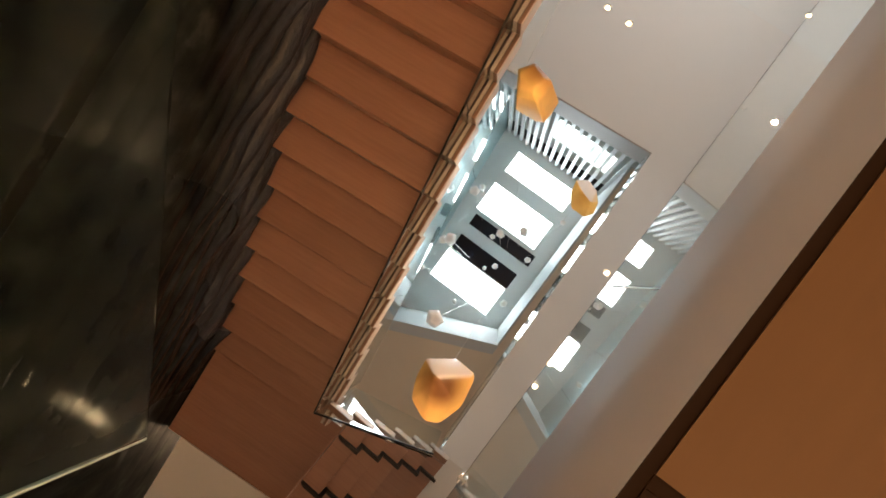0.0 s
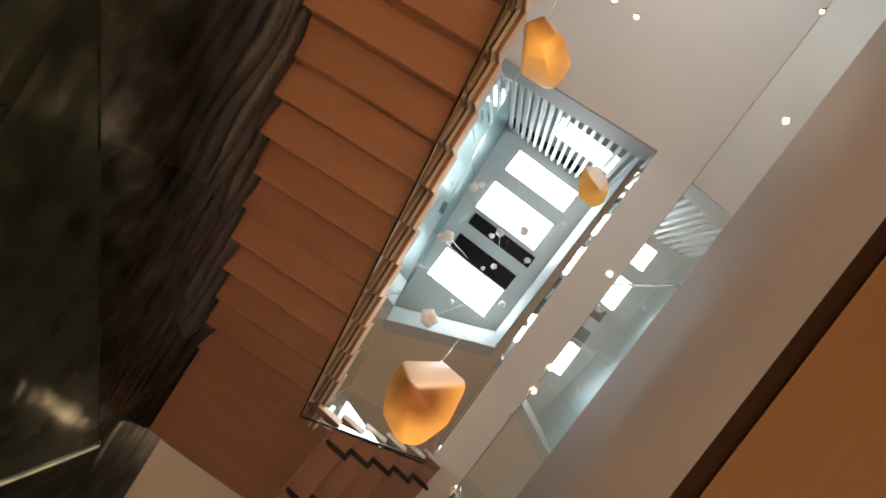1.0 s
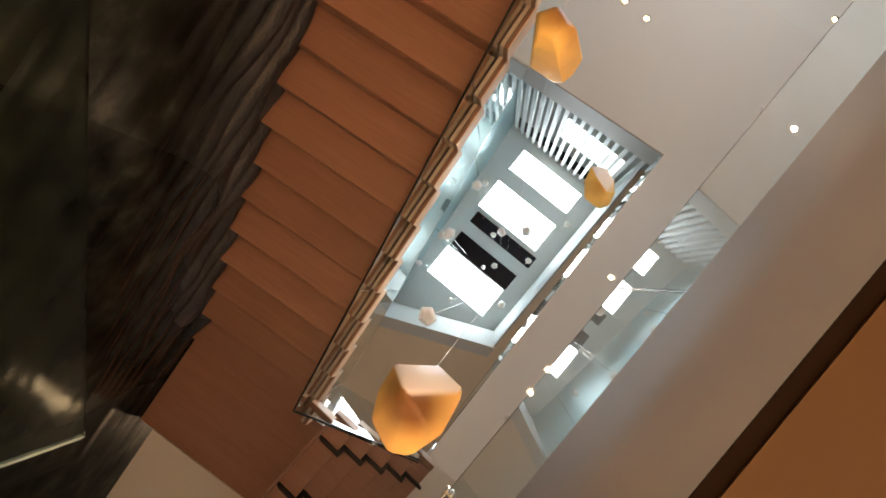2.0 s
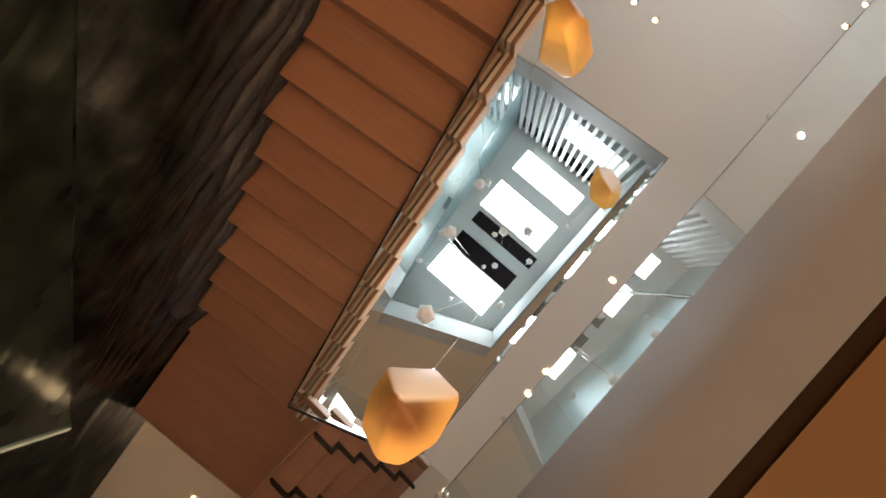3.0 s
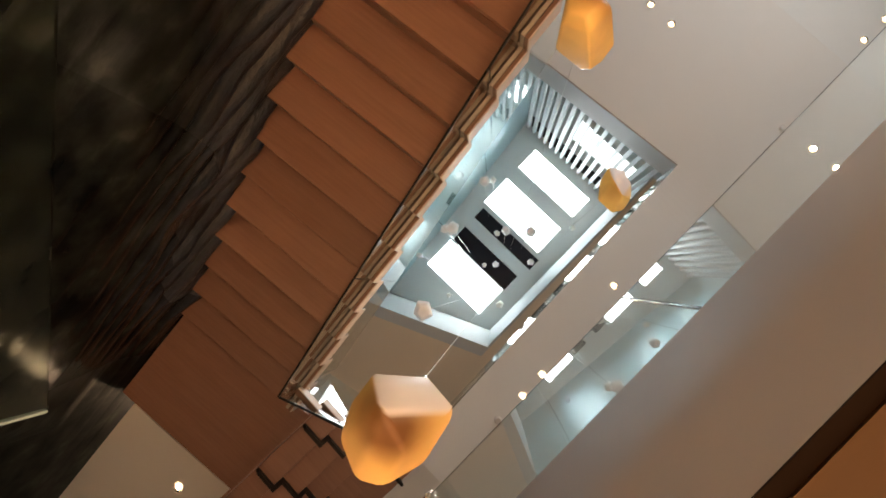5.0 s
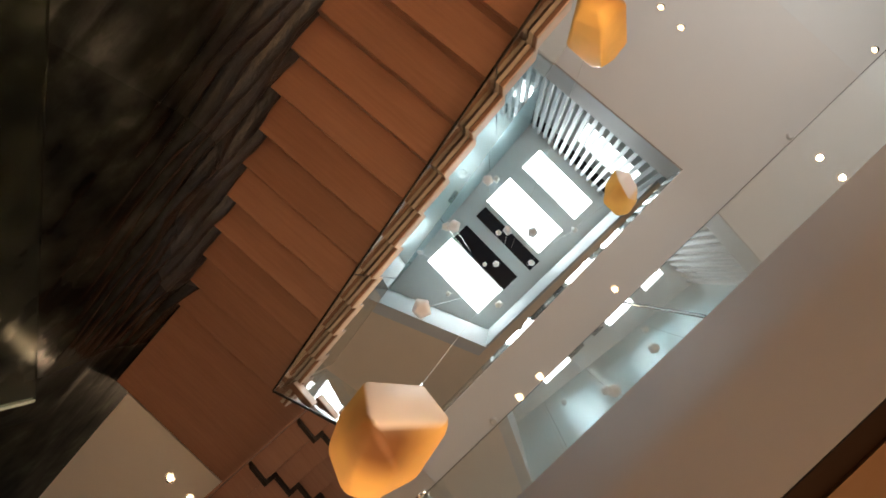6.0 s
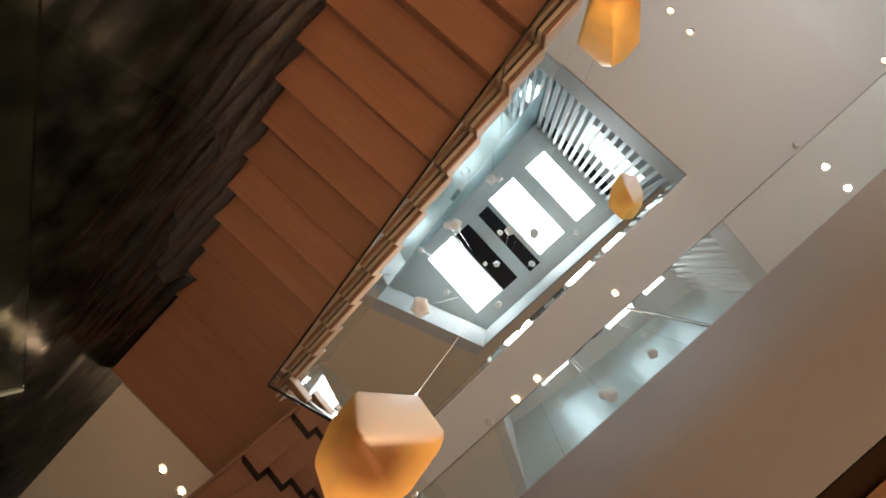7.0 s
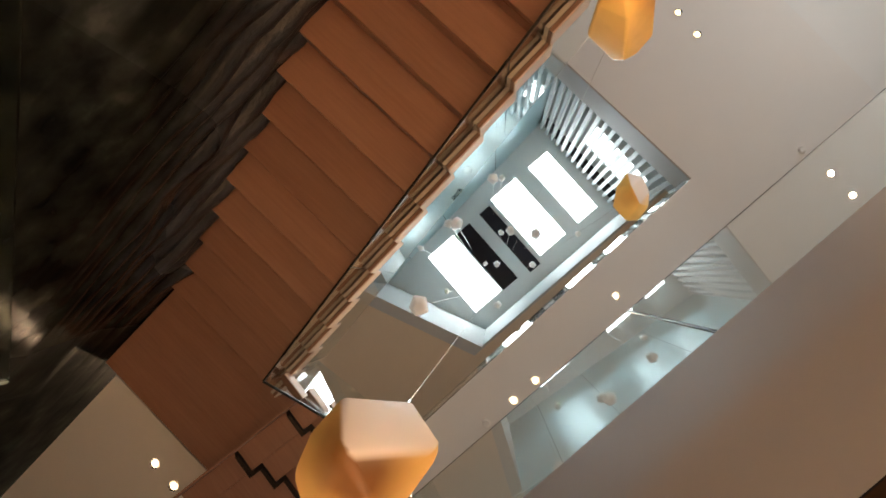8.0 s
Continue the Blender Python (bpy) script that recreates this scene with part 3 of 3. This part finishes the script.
# warm ground storey: unseen lamps added to brighten the undersides by floor bounce
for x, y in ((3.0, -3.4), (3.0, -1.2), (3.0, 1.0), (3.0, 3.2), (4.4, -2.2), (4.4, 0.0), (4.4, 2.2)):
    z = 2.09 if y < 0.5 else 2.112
    d = thing("ground_downlight", "unseen warm lamp added below to fill the well by floor bounce", "ceiling lamp", (x, y, z), 0, "ground-storey downlights")
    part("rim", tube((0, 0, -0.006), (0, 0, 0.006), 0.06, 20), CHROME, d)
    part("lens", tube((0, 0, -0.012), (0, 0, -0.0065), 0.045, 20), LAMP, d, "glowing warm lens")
    spot_lamp("fill_lamp_beam", (x, y, z - 0.03), (x - 0.15, y + 0.01, GROUND), 820 if y > 0.5 else 430, WARM, 125)


# ---- pendants ----
CRYSTAL = ((-0.010, -0.060, 0.082), (0.045, -0.062, 0.045), (-0.058, -0.038, -0.020), (-0.022, -0.034, -0.104), (0.056, 0.0, 0.005), (0.040, 0.052, -0.005),
           (0.012, 0.066, -0.012), (-0.035, 0.046, -0.012), (-0.052, 0.004, -0.028), (0.0, 0.03, 0.085), (0.028, -0.012, -0.062))

NUGGET = ((-0.028, -0.100, 0.0), (0.040, -0.092, 0.02), (0.072, -0.030, 0.01), (0.070, 0.035, 0.0), (0.040, 0.088, 0.01), (-0.012, 0.102, 0.0), (-0.070, 0.045, 0.02),
          (-0.066, -0.035, 0.0), (-0.020, -0.030, -0.075), (0.020, 0.040, -0.070), (0.0, -0.02, 0.085), (0.02, 0.04, 0.07))


def pendant(at, size, tilt, mat, seed, shape=None, hang=(0, 0), tall=1.25):
    """A faceted glass body, its cap and its cable up to the ceiling."""
    rng = random.Random(seed)
    d = thing("pendant_lamp", "faceted amber blown-glass pendant on a thin cable" if mat is not PEARL else "small faceted pearly glass pendant on a thin cable", "pendant lamp", at, 0, "pendants in the stairwell")
    bm = bmesh.new()
    if shape:
        for v in shape:
            bm.verts.new([c * size for c in v])
        r = 0.06 * size
    else:
        r = size
        ph = rng.uniform(0, 6.28)
        for h, k, shift in ((-1.0, 0.55, 0.0), (-0.72, 0.84, 0.0), (0.42, 1.0, 0.12), (0.80, 0.66, 0.3), (1.0, 0.36, 0.5)):
            for i in range(5):
                a = ph + shift + i * 1.2566 + rng.uniform(-0.16, 0.16)
                bm.verts.new((r * k * math.cos(a), r * k * math.sin(a) * 0.9, r * tall * h + rng.uniform(-0.12, 0.12) * r))
    bmesh.ops.convex_hull(bm, input=bm.verts[:])
    bmesh.ops.delete(bm, geom=[v for v in bm.verts if not v.link_faces], context="VERTS")
    bmesh.ops.dissolve_limit(bm, angle_limit=radians(18), verts=bm.verts[:], edges=bm.edges[:])
    bmesh.ops.bevel(bm, geom=bm.edges[:], offset=r * (0.12 if shape else 0.10), segments=4, affect="EDGES", profile=0.5)
    turned = pose(0, 0, 0, *tilt)
    bmesh.ops.transform(bm, matrix=turned, verts=bm.verts[:])
    top = max(v.co.z for v in bm.verts)
    for f in bm.faces:
        f.smooth = True
    part("glass_body", bm, mat, d)
    hx, hy = hang
    part("cap", tube((hx, hy, top - 0.012), (hx, hy, top + 0.010), 0.003, 10, 0.002), CHROME, d)
    part("cable", tube((hx, hy, top + 0.015), (hx, hy, ZC - at[2] + (0.349 if at[2] < 2 else 0.01)), 0.0006 if at[2] < 4 else 0.0022, 5), CABLE, d)
    return d


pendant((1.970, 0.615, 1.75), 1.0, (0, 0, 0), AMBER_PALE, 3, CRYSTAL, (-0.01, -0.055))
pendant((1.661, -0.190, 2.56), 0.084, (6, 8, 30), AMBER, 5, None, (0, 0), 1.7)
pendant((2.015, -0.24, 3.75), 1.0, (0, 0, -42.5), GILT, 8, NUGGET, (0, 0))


def along(x, y, z):
    """The plan place at height z of what hangs over (x, y) at 11 m, seen from the bottom of the well."""
    k = (z - 0.946) / (11.0 - 0.946)
    return (1.953 + (x - 1.953) * k, 0.414 + (y - 0.414) * k, z)


for n, (x, y, z, r) in enumerate(((0.625, -0.684, 9.2, 0.08), (0.71, -0.794, 10.6, 0.06), (0.776, 0.214, 8.2, 0.085), (0.70, 0.30, 9.0, 0.07), (0.702, 0.886, 11.2, 0.06), (1.356, 1.468, 5.6, 0.085),
                                (1.48, 1.02, 11.6, 0.05), (2.154, 0.562, 10.9, 0.07), (1.345, -0.223, 11.0, 0.055), (1.416, -0.346, 9.6, 0.07), (1.713, -0.605, 9.9, 0.08),
                                (1.55, 0.283, 11.8, 0.045), (1.673, 0.15, 11.2, 0.06), (2.04, -0.258, 11.0, 0.06), (2.141, -1.099, 11.4, 0.055))):
    pendant(along(x, y, z), r, (n * 7 % 20 - 10, n * 11 % 20 - 10, n * 40), PEARL, 20 + n, None, (0, 0), 1.1)
